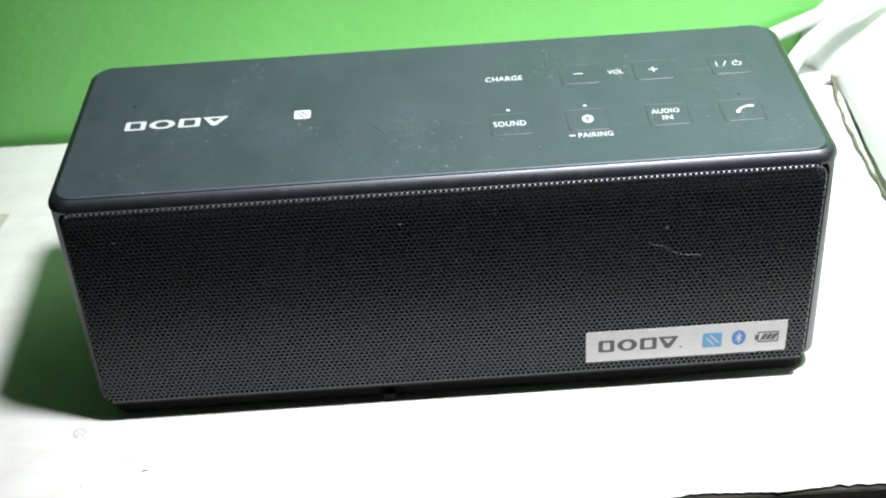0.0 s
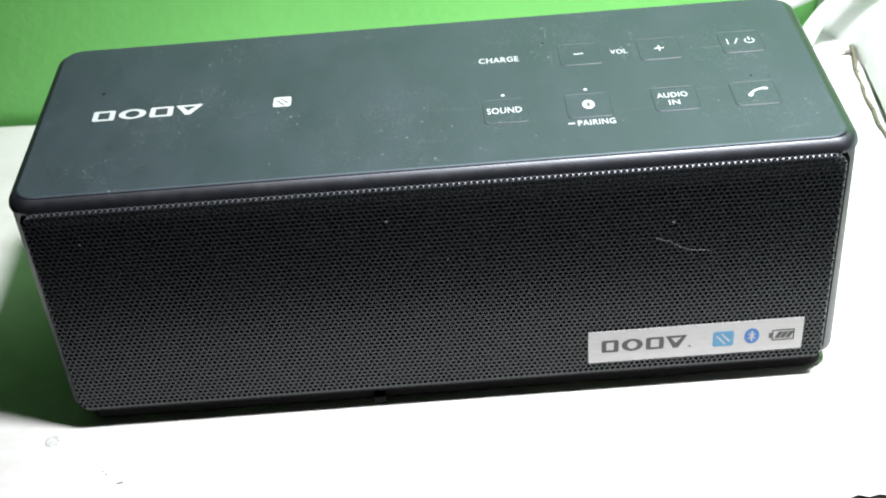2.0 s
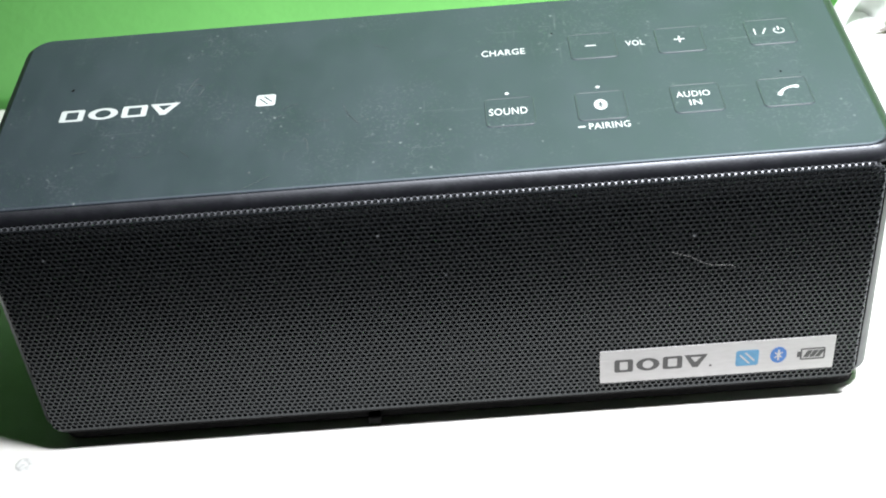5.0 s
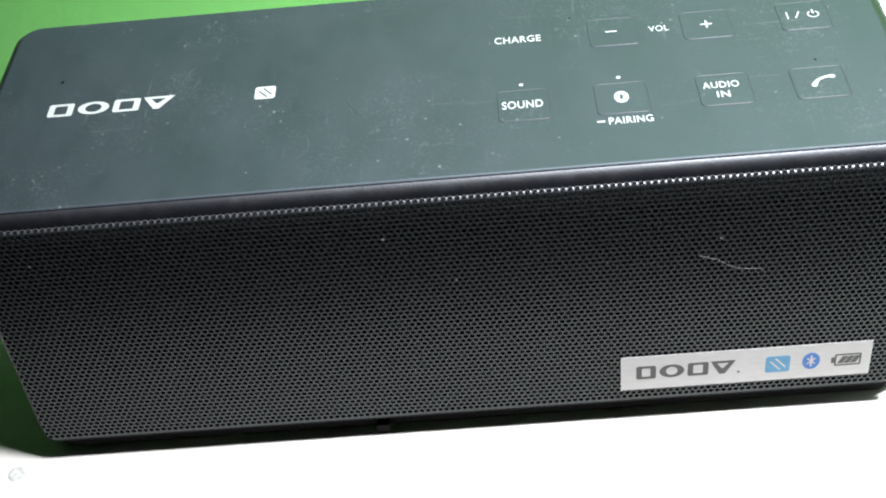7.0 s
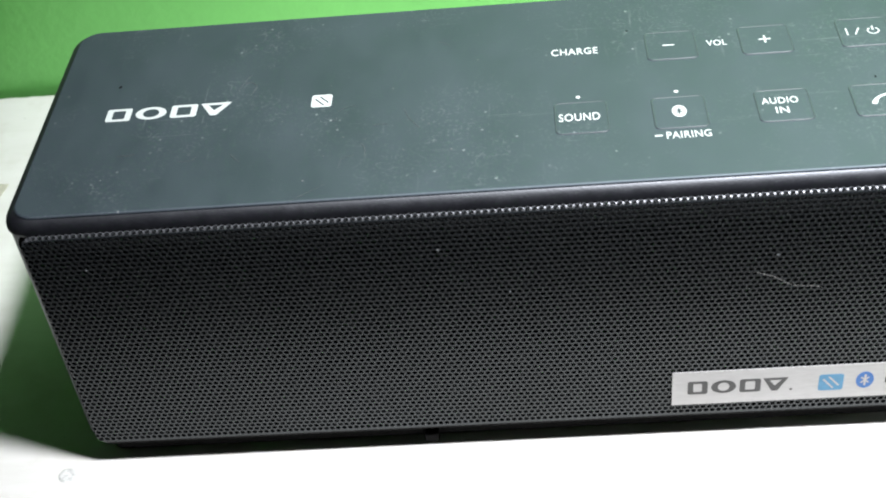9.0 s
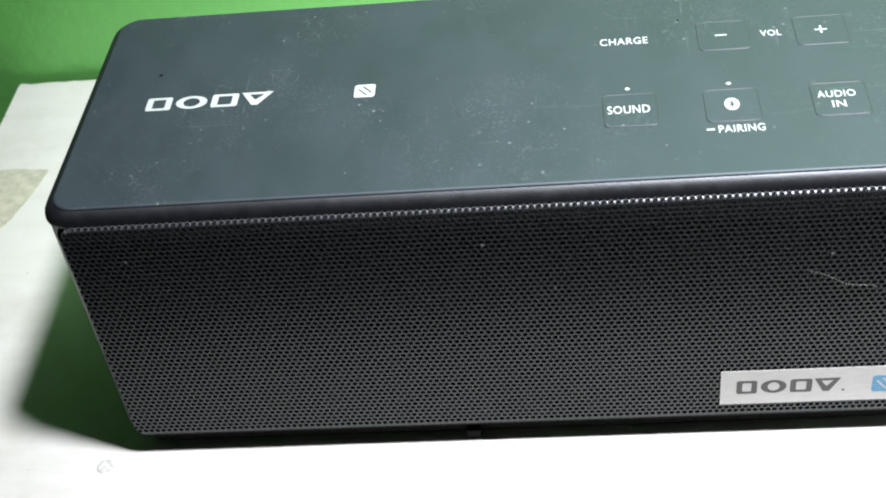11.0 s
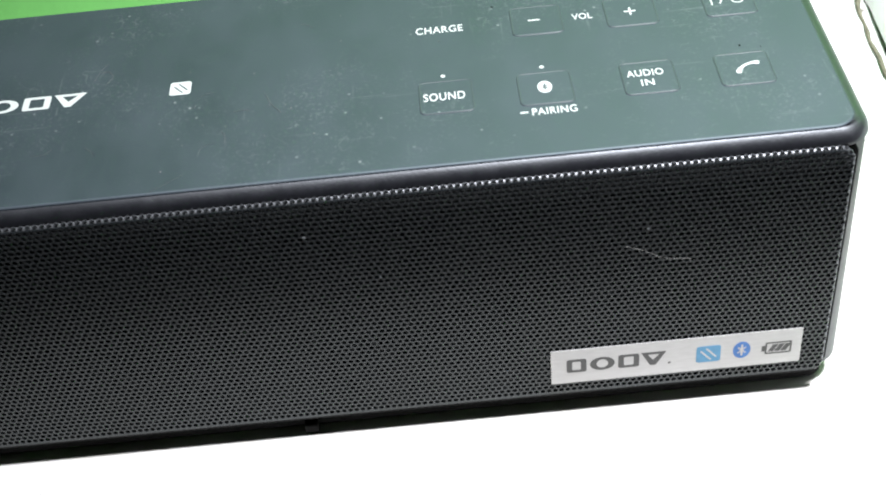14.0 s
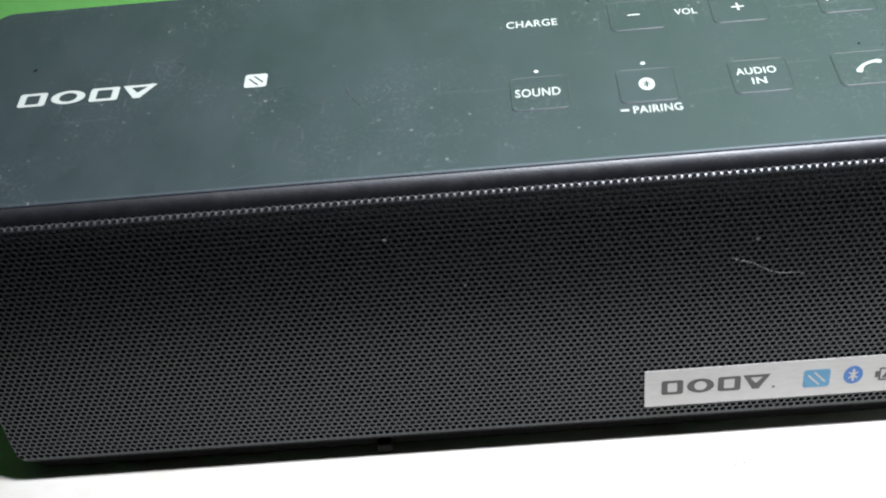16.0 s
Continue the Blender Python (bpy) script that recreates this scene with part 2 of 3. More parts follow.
def lettering(text, x0, x1, y0, y1, z, parent, name="legend"):
    """Raised print of a word that fills a box on the top."""
    cu = bpy.data.curves.new("word", "FONT")
    cu.body, cu.size, cu.extrude, cu.offset, cu.space_character, cu.resolution_u = text, 1.0, 0.0, 0.012, 1.08, 4
    tmp = new("word", cu)
    bpy.context.view_layer.update()
    mesh = bpy.data.meshes.new_from_object(tmp.evaluated_get(bpy.context.evaluated_depsgraph_get()))
    bpy.data.objects.remove(tmp)
    co = np.array([v.co for v in mesh.vertices])
    lo, hi = co.min(0), co.max(0)
    for v in mesh.vertices:
        v.co = (x0 + (v.co.x - lo[0]) / (hi[0] - lo[0]) * (x1 - x0), y0 + (v.co.y - lo[1]) / (hi[1] - lo[1]) * (y1 - y0), z)
    mesh.materials.clear()
    mesh.materials.append(PRINT)
    ob = new(name, mesh)
    ob.parent = parent
    return ob


# ---- the room ----
def room():
    tagged(part("wall_north", box(-2.2, 2.2, 0.1505, 0.30, -0.55, 2.15), WALL), "bright green painted plaster wall behind the ledge", "wall", kind="structure")
    # Unseen shell added to close the room; floor and ceiling toned for bounce.
    tagged(part("wall_south", box(-2.2, 2.2, -3.15, -3.0, -0.55, 2.15), WALL), "green painted plaster wall", "wall", kind="structure")
    tagged(part("wall_east", box(2.2, 2.35, -3.15, 0.30, -0.55, 2.15), WALL), "green painted plaster wall", "wall", kind="structure")
    tagged(part("wall_west", box(-2.35, -2.2, -3.15, 0.30, -0.55, 2.15), WALL), "green painted plaster wall", "wall", kind="structure")
    tagged(part("floor", box(-2.35, 2.35, -3.15, 0.30, -0.60, -0.55), FLOOR), "unseen grey floor lightened to bounce light", "floor", kind="structure")
    tagged(part("ceiling", box(-2.35, 2.35, -3.15, 0.30, 2.15, 2.20), CEILING), "unseen pale ceiling added to bounce light", "ceiling", kind="structure")


def ledge():
    """A narrow whitewashed plank against the wall, its worn front edge bare and dark."""
    rng = random.Random(5)
    root = tagged(new("ledge"), "narrow whitewashed wooden ledge with a worn dark front edge", "ledge", kind="structure")
    # the top board: a grid with an uneven outline
    nx, x0, x1, y0, y1 = 900, -0.1613, 0.55, -0.0400, 0.1470
    bm = bmesh.new()
    cols = []
    for i in range(nx + 1):
        x = x0 + (x1 - x0) * i / nx
        f = y0 + 0.0014 * noise.noise((x * 60, 0, 0)) + 0.0006 * noise.noise((x * 420, 3, 0))
        b = y1 + 0.0008 * noise.noise((x * 50, 9, 0)) + 0.0006 * noise.noise((x * 220, 5, 0))
        prof = [(f + 0.0022, -0.0011), (f + 0.0004, -0.0007), (f + 0.0004, -0.0003), (f + 0.0012, 0.0), (b - 0.0015, 0.0), (b, -0.0006), (b, -0.0011)]
        cols.append([bm.verts.new((x, y, z)) for y, z in prof])
    for a, b in zip(cols, cols[1:]):
        for k in range(len(a) - 1):
            bm.faces.new((a[k], b[k], b[k + 1], a[k + 1]))
        bm.faces.new((a[-1], b[-1], b[0], a[0]))
    bm.faces.new(cols[0])
    bm.faces.new(cols[-1][::-1])
    part("painted_board", bm, LEDGE, root)
    part("bare_edge", box(-0.1605, 0.55, -0.0402, 0.1465, -0.026, -0.0012, 0.0008), WORN, root, "bare dark splintered wood")
    part("support", box(-0.150, 0.55, -0.020, 0.1465, -0.55, -0.0262), WORN, root)


# ---- the speaker ----
XL, XR, Y0, Y1, TOP = -0.0936, 0.0937, 0.0013, 0.0680, 0.0684


def housing(root):
    r, lay = 0.0056, []
    lo, hi = 0.0055, TOP
    for k in range(7):
        a = radians(90 * k / 6)
        e = 0.0010 * (1 - math.sin(a))
        lay.append((XL + e, XR + 0.0008 - e, Y0 + e, Y1 - e, r - e, lo + 0.0010 * (1 - math.cos(a))))
    # the front lip swells forward over the grille and rolls up to the panel
    lay.append((XL, XR, Y0, Y1, r, hi - 0.0042))
    for k in range(9):
        a = radians(90 - 65 * k / 8)
        e = 0.0016 * (k / 8) ** 2.5
        s = 0.0022 * (k / 8) ** 2.2
        lay.append((XL + s, XR - s, 0.0038 - 0.0034 * math.sin(a), Y1 - e, r - e, hi - 0.0001 - 0.0034 * (math.cos(radians(25)) - math.cos(a))))
    lay.append((XL + 0.0024, XR - 0.0024, 0.0023, Y1 - 0.0018, r - 0.0018, hi - 0.00005))
    part("housing", loft(lay, 10), HOUSING, root, "satin black plastic housing", True)
    part("base", loft([(-0.0892, 0.0913, 0.0034, 0.0640, 0.004, 0.0001), (-0.0899, 0.0922, 0.0028, 0.0645, 0.004, 0.0008), (-0.0899, 0.0922, 0.0028, 0.0645, 0.004, 0.0058)]), RUBBER, root, "black rubber base")
    # an added black frame stands in for the shaded groove beside the grille
    groove_shade = put(slab(rounded(-0.0909, 0.0911, 0.0052, 0.0660, 0.0036), 0.0030, [rounded(-0.0896, 0.0898, 0.0066, 0.0644, 0.0026)]), pose(0, 0.0042, 0, 90, 0, 0))
    part("groove_shade", groove_shade, RUBBER, root, "black frame painting the dark groove round the grille")
    part("tab", box(-0.0190, -0.0160, 0.0008, 0.0030, 0.0002, 0.0026, 0.0004), RUBBER, root, "small dark tab under the front edge")


def panel(root):
    xl, xr, y0, y1, r = -0.0914, 0.0910, 0.0019, Y1 - 0.0012, 0.0046
    lay = [(xl + d, xr - d, y0 + d, y1 - d, r - d, TOP + h) for d, h in ((0, -0.0006), (0, -0.00010), (0.00012, 0.00006), (0.00028, 0.00016), (0.00048, 0.0002))]
    part("top_panel", loft(lay, 10), PANEL, root, "dusty scratched matt dark grey panel")


FACE = TOP + 0.0002
PITCH, HOLE = 0.00130, 0.000495


def grille(root):
    """Perforated sheet: a ring of steel round every hole, the border bent back into the housing."""
    hw, z0, z1, rc, rb = 0.0895, 0.0065, 0.0645, 0.0024, 0.0008
    row = PITCH * math.sqrt(3) / 2
    zc = (z0 + z1) / 2
    nz, nx = int((z1 - z0) / 2 / row) + 3, int(hw / PITCH) + 3
    cx, cz = [], []
    for j in range(-nz, nz + 1):
        for i in range(-nx, nx + 1):
            cx.append((i + 0.5 * (j % 2)) * PITCH)
            cz.append(zc + 0.00045 + j * row)
    c = np.stack([cx, cz], 1)

    def border(p):
        q = np.abs(p - (0, zc)) - (hw - rc, (z1 - z0) / 2 - rc)
        out = np.maximum(q, 0)
        return np.hypot(out[..., 0], out[..., 1]) + np.minimum(q.max(-1), 0) - rc, q

    c = c[border(c)[0] < 0.0014]
    ang = np.radians(90 + 30 * np.arange(12))
    rad = np.where(np.arange(12) % 2 == 0, PITCH / math.sqrt(3), PITCH / 2)
    outer = np.stack([np.cos(ang) * rad, np.sin(ang) * rad], 1)
    inner = np.stack([np.cos(ang), np.sin(ang)], 1) * HOLE
    # the lowest row is a closed rolled rim
    bore = np.where(c[:, 1] < z0 + 0.0005, 0.03, 1.0)[:, None, None] * inner
    flat = np.concatenate([c[:, None] + outer, c[:, None] + bore, c[:, None] + bore], 1)
    d, q = border(flat)
    n = np.maximum(q, 0)
    n = np.where((n.sum(-1, keepdims=True) > 0), n, np.where(q == q.max(-1, keepdims=True), 1.0, 0.0)) * np.sign(flat - (0, zc))
    n /= np.maximum(np.linalg.norm(n, axis=-1, keepdims=True), 1e-9)
    past = np.maximum(d, 0)
    turn = np.minimum(past / rb, math.pi / 2)
    spread = flat + n * (rb * np.sin(turn) - past)[..., None]
    depth = rb * (1 - np.cos(turn)) + np.maximum(past - rb * math.pi / 2, 0)
    depth[:, 24:] += 0.00055 * np.cos(turn[:, 24:])
    spread[:, 24:] -= n[:, 24:] * (0.00060 * np.sin(turn[:, 24:]))[..., None]
    verts = np.stack([spread[..., 0], depth - 0.0005, spread[..., 1]], -1).reshape(-1, 3)
    k = np.arange(12)
    j = (k + 1) % 12
    quads = np.concatenate([np.stack([k, k + 12, j + 12, j], 1), np.stack([k + 12, k + 24, j + 24, j + 12], 1)])
    faces = (quads[None] + 36 * np.arange(len(c))[:, None, None]).reshape(-1, 4)
    sheet = part("grille", (verts.tolist(), [], faces.tolist()), GRILLE, root, "black perforated steel grille with a folded rim")
    sheet.data.materials.append(GLINT_STEEL)
    # the top and right folds take paler steel, their glints put into colour
    bare = (turn.reshape(-1)[faces].mean(1) > 0.50) & ((verts[faces][..., 2].mean(1) > z1 - 0.0006) | (verts[faces][..., 0].mean(1) > hw))
    # and the fold along the foot is dull black
    sheet.data.materials.append(RUBBER)
    dull = verts[faces][..., 2].mean(1) < z0 + 0.0002
    sheet.data.polygons.foreach_set("material_index", bare.astype(np.int32) + 2 * (dull & ~bare).astype(np.int32))
    bm = slab(rounded(-0.0896, 0.0896, 0.0064, 0.0644, 0.0022), 0.0001)
    bmesh.ops.transform(bm, matrix=pose(0, 0.00055, 0, 90, 0, 0), verts=bm.verts)
    part("backing_cloth", bm, CLOTH, root)


def put(bm, m):
    bmesh.ops.transform(bm, matrix=m, verts=bm.verts)
    return bm


def frame_shape(x0, x1, y0, y1, line, r):
    return slab(rounded(x0, x1, y0, y1, r, 4), 0.00004, [rounded(x0 + line, x1 - line, y0 + line, y1 - line, max(r - line, 0.0001), 4)])


def disc(cx, cy, rx, ry, n=24):
    return [(cx + rx * math.cos(2 * math.pi * k / n), cy + ry * math.sin(2 * math.pi * k / n)) for k in range(n)]


def band(points, width, thick=0.00004):
    """A flat stroke along points in x, y."""
    left, right = [], []
    w = width if isinstance(width, (list, tuple)) else [width] * len(points)
    for i, (x, y) in enumerate(points):
        (xa, ya), (xb, yb) = points[max(i - 1, 0)], points[min(i + 1, len(points) - 1)]
        l = math.hypot(xb - xa, yb - ya)
        nx, ny = -(yb - ya) / l, (xb - xa) / l
        left.append((x + nx * w[i] / 2, y + ny * w[i] / 2))
        right.append((x - nx * w[i] / 2, y - ny * w[i] / 2))
    return slab(right + left[::-1], thick)


def mark_shapes(x0, x1, y0, y1):
    """Hollow plain shapes in a row: a block, an oval, a second block and a wedge."""
    w, h = x1 - x0, y1 - y0
    thick, thin = 0.30 * h, 0.17 * h
    a, b = x0 + 0.87 * w, (y0 + y1) / 2

    def block(p, q):
        return slab(rounded(p, q, y0, y1, 0.0005, 4), 0.00004, [rounded(p + thick, q - thick, y0 + thin, y1 - thin, 0.0003, 4)])

    yield block(x0, x0 + 0.20 * w)
    yield slab(disc(x0 + 0.36 * w, b, 0.125 * w, 0.5 * h), 0.00004, [disc(x0 + 0.36 * w, b, 0.125 * w - 1.2 * thick, 0.5 * h - thin)])
    yield block(x0 + 0.52 * w, x0 + 0.73 * w)
    yield slab([(a - 0.0006, y0), (a + 0.0006, y0), (x1, y1), (x0 + 0.75 * w, y1)], 0.00004,
               [[(a - 0.0001, y0 + 0.42 * h), (a + 0.0001, y0 + 0.42 * h), (x1 - 0.065 * w, y1 - 0.17 * h), (x0 + 0.815 * w, y1 - 0.17 * h)]])


def arc(cx, cy, r, a0, a1, n=18, ry=None):
    return [(cx + r * math.cos(radians(a0 + (a1 - a0) * k / n)), cy + (ry or r) * math.sin(radians(a0 + (a1 - a0) * k / n))) for k in range(n + 1)]


def joined(shapes):
    out = bmesh.new()
    for bm in shapes:
        tmp = bpy.data.meshes.new("tmp")
        bm.to_mesh(tmp)
        bm.free()
        out.from_mesh(tmp)
        bpy.data.meshes.remove(tmp)
    return out


UP = FACE + 0.00010  # face of the buttons


def button(root, cx, cy, name="button"):
    """A flat key with a soft raised rim round it."""
    h = 0.0049
    b = part(name, loft([(cx - h, cx + h, cy - h, cy + h, 0.0008, FACE - 0.0002), (cx - h, cx + h, cy - h, cy + h, 0.0008, UP - 0.00004), (cx - h + 0.0001, cx + h - 0.0001, cy - h + 0.0001, cy + h - 0.0001, 0.0007, UP)], 4), PANEL, root)
    bm, rings = bmesh.new(), []
    for d, z in ((0.00036, -0.00002), (0.00026, 0.00012), (0.00016, 0.00017), (0.00005, 0.00014), (-0.00010, 0.00006)):
        rings.append([bm.verts.new((x, y, FACE + z)) for x, y in rounded(cx - h - d, cx + h + d, cy - h - d, cy + h + d, 0.0009 + d, 4)])
    for lo, hi in zip(rings, rings[1:]):
        for i in range(len(lo)):
            j = (i + 1) % len(lo)
            bm.faces.new((lo[i], lo[j], hi[j], hi[i]))
    part("rim", bm, SEAM, b, "soft raised rim, paler than the panel", True)
    return b


def markings(root):
    up = Matrix.Translation((0, 0, FACE + 0.00001))
    on = Matrix.Translation((0, 0, UP + 0.00001))
    zt, zb = FACE + 0.00004, UP + 0.00004
    # the maker's mark: four plain shapes
    for shape in mark_shapes(-0.0790, -0.0530, 0.0315, 0.0358):
        part("maker_mark", put(shape, up), PRINT, root, "plain white shape of the maker's mark")
    # the wireless mark: a square with two dark slits
    tag = part("wireless_mark", put(slab(rounded(-0.0363, -0.0321, 0.0318, 0.0361, 0.0006, 4), 0.00004), up), PRINT, root, "small white square mark")
    for x, y in ((-0.0355, 0.0346), (-0.0346, 0.0354)):
        part("slit", put(band([(x, y), (x + 0.0018, y - 0.0022)], 0.00030), Matrix.Translation((0, 0, FACE + 0.00005))), PANEL, tag)
    lettering("CHARGE", 0.0129, 0.0225, 0.0444, 0.0468, zt, root)
    lettering("VOL", 0.0447, 0.0488, 0.0443, 0.0464, zt, root)
    lettering("PAIRING", 0.0334, 0.0418, 0.0138, 0.0160, zt, root)
    part("dash", put(slab(rounded(0.0312, 0.0327, 0.0147, 0.0152, 0.0001, 3), 0.00004), up), PRINT, root)
    for cx, cy in ((0.0175, 0.0292), (0.0367, 0.0290)):
        part("indicator", put(slab(disc(cx, cy, 0.00045, 0.00045), 0.00006), up), PRINT, root, "tiny pale indicator lamp")
    part("indicator", put(slab(disc(0.0174, 0.0415, 0.00035, 0.00035), 0.00004), up), SEAM, root, "tiny dim indicator lamp")
    sound = button(root, 0.0178, 0.0224)
    lettering("SOUND", 0.0134, 0.0214, 0.0212, 0.0237, zb, sound)
    pair = button(root, 0.0367, 0.0221)
    oval = part("symbol", put(slab(disc(0.0366, 0.0223, 0.0014, 0.0019), 0.00004), on), PRINT, pair, "white oval symbol")
    for sx in (-1, 1):
        part("symbol_stroke", put(band([(0.0366 - 0.0006 * sx, 0.0217), (0.0366 + 0.0006 * sx, 0.0229)], 0.00022), Matrix.Translation((0, 0, UP + 0.00005))), PANEL, pair)
    part("symbol_bar", put(slab(rounded(0.03645, 0.03675, 0.0212, 0.0234, 0.0001, 3), 0.00003), Matrix.Translation((0, 0, UP + 0.00005))), PANEL, pair)
    audio = button(root, 0.0565, 0.0222)
    lettering("AUDIO", 0.0524, 0.0594, 0.0226, 0.0247, zb, audio)
    lettering("IN", 0.0547, 0.0572, 0.0195, 0.0215, zb, audio)
    phone = button(root, 0.0746, 0.0220)
    pts = [(0.0732, 0.0205), (0.0734, 0.0211), (0.0738, 0.0219), (0.0745, 0.0227), (0.0754, 0.0232), (0.0763, 0.0235), (0.0770, 0.0235), (0.0777, 0.0233)]
    wid = [0.0008, 0.0011, 0.0008, 0.0006, 0.0006, 0.0007, 0.0011, 0.0009]
    part("symbol", put(band(pts, wid), on), PRINT, phone, "white handset symbol")
    minus = button(root, 0.0375, 0.0455)
    part("symbol", put(slab(rounded(0.0358, 0.0382, 0.0453, 0.0457, 0.0001, 3), 0.00004), on), PRINT, minus)
    plus = button(root, 0.0566, 0.0453)
    part("symbol", put(joined([slab(rounded(0.0553, 0.0577, 0.0451, 0.0455, 0.0001, 3), 0.00004), slab(rounded(0.05632, 0.05672, 0.0440, 0.0466, 0.0001, 3), 0.00005)]), on), PRINT, plus)
    power = button(root, 0.0765, 0.0456)
    part("symbol", put(joined([slab(rounded(0.0730, 0.07328, 0.0445, 0.0471, 0.0001, 3), 0.00004), band([(0.0747, 0.0447), (0.0757, 0.0470)], 0.0003),
                               band(arc(0.0784, 0.0457, 0.0011, 60, -240), 0.00028), slab(rounded(0.07823, 0.07857, 0.0459, 0.0474, 0.0001, 3), 0.00005)]), on), PRINT, power, "white power symbol")


def sticker(root):
    def face(bm, lift):
        return put(bm, pose(0, -lift - 0.0005, 0.00050, 90, 0, 0))
    st = part("sticker", face(slab(rounded(0.0337, 0.0850, 0.0094, 0.0192, 0.0002, 3), 0.00012), 0.00005), FILM, root, "silver-grey paper sticker with printed marks")
    l1 = 0.000175
    for shape in mark_shapes(0.0369, 0.0573, 0.0125, 0.0163):
        part("maker_mark", face(shape, l1), DARK_PRINT, st, "plain dark grey shape of the maker's mark")
    sq = part("wireless_mark", face(slab(rounded(0.0635, 0.0685, 0.0118, 0.0165, 0.0006, 4), 0.00004), l1), SKY_BLUE, st, "light blue square mark")
    for x, y in ((0.0644, 0.0151), (0.0655, 0.0158)):
        part("slit", face(band([(x, y), (x + 0.0021, y - 0.0026)], 0.00034), l1 + 0.00004), FILM, sq)
    part("radio_mark", face(slab(disc(0.0728, 0.0144, 0.0018, 0.0024), 0.00004), l1), BLUE, st, "blue oval mark")
    for sx in (-1, 1):
        part("radio_stroke", face(band([(0.0728 - 0.0008 * sx, 0.0136), (0.0728 + 0.0008 * sx, 0.0152)], 0.00030), l1 + 0.00004), FILM, st)
    part("mark_dot", face(slab(disc(0.0580, 0.0127, 0.0003, 0.0003, 12), 0.00004), l1), DARK_PRINT, st)
    part("radio_bar", face(slab(rounded(0.07262, 0.07302, 0.0128, 0.0160, 0.0001, 3), 0.00003), l1 + 0.00004), FILM, st)
    bat = [frame_shape(0.0776, 0.0830, 0.0124, 0.0158, 0.00035, 0.0003), slab(rounded(0.0769, 0.0776, 0.0133, 0.0149, 0.0001, 3), 0.00004)]
    for k in range(3):
        x = 0.0785 + 0.0013 * k
        bat.append(slab([(x - 0.0003, 0.0131), (x + 0.0008, 0.0131), (x + 0.0018, 0.0151), (x + 0.0007, 0.0151)], 0.00004))
    part("battery_symbol", face(joined(bat), l1), DARK_PRINT, st, "dark battery symbol")


def speaker():
    root = tagged(new("portable_speaker"), "black box-shaped portable speaker with a perforated front standing on the ledge", "speaker")
    housing(root)
    panel(root)
    grille(root)
    markings(root)
    sticker(root)


# ---- small things ----
# pale hairs and specks of dust on the top panel
FIBRES = (
    ((-0.0305, 0.0296), (-0.029, 0.031), (-0.027, 0.0315)),
    ((-0.0316, 0.0268), (-0.0309, 0.0269), (-0.0306, 0.0277)),
    ((-0.0252, 0.0186), (-0.0244, 0.0171), (-0.0242, 0.0147)),
    ((-0.029, 0.0112), (-0.0288, 0.0135), (-0.0277, 0.0146), (-0.0263, 0.0149)),
    ((-0.0231, 0.0244), (-0.0214, 0.0245), (-0.0201, 0.0243)),
    ((-0.051, 0.042), (-0.0496, 0.0422), (-0.0484, 0.0405), (-0.0493, 0.0378)),
    ((-0.0611, 0.0165), (-0.0585, 0.0165), (-0.0574, 0.0181)),
    ((-0.0739, 0.0195), (-0.0721, 0.0194), (-0.0704, 0.0198)),
    ((-0.0509, 0.0177), (-0.05, 0.0165), (-0.0489, 0.0153)),
    ((-0.0108, 0.0528), (-0.0094, 0.0521), (-0.008, 0.0509)),
    ((-0.0499, 0.045), (-0.0508, 0.0436), (-0.0521, 0.0394)),
    ((-0.0172, 0.0295), (-0.016, 0.026), (-0.0139, 0.0226)),
    ((-0.0376, 0.002), (-0.0347, 0.004), (-0.0313, 0.0065)),
)
SPECKS = ((-0.0131, 0.025), (-0.012, 0.0238), (-0.0162, 0.0254), (-0.0168, 0.0158), (-0.0075, 0.015), (-0.0323, 0.0153), (-0.0356, 0.008), (-0.0244, 0.0199), (-0.0327, 0.0392), (-0.0024, 0.0545), (-0.0024, 0.0451), (-0.0288, 0.021), (-0.0417, 0.0276), (-0.0197, 0.0366))


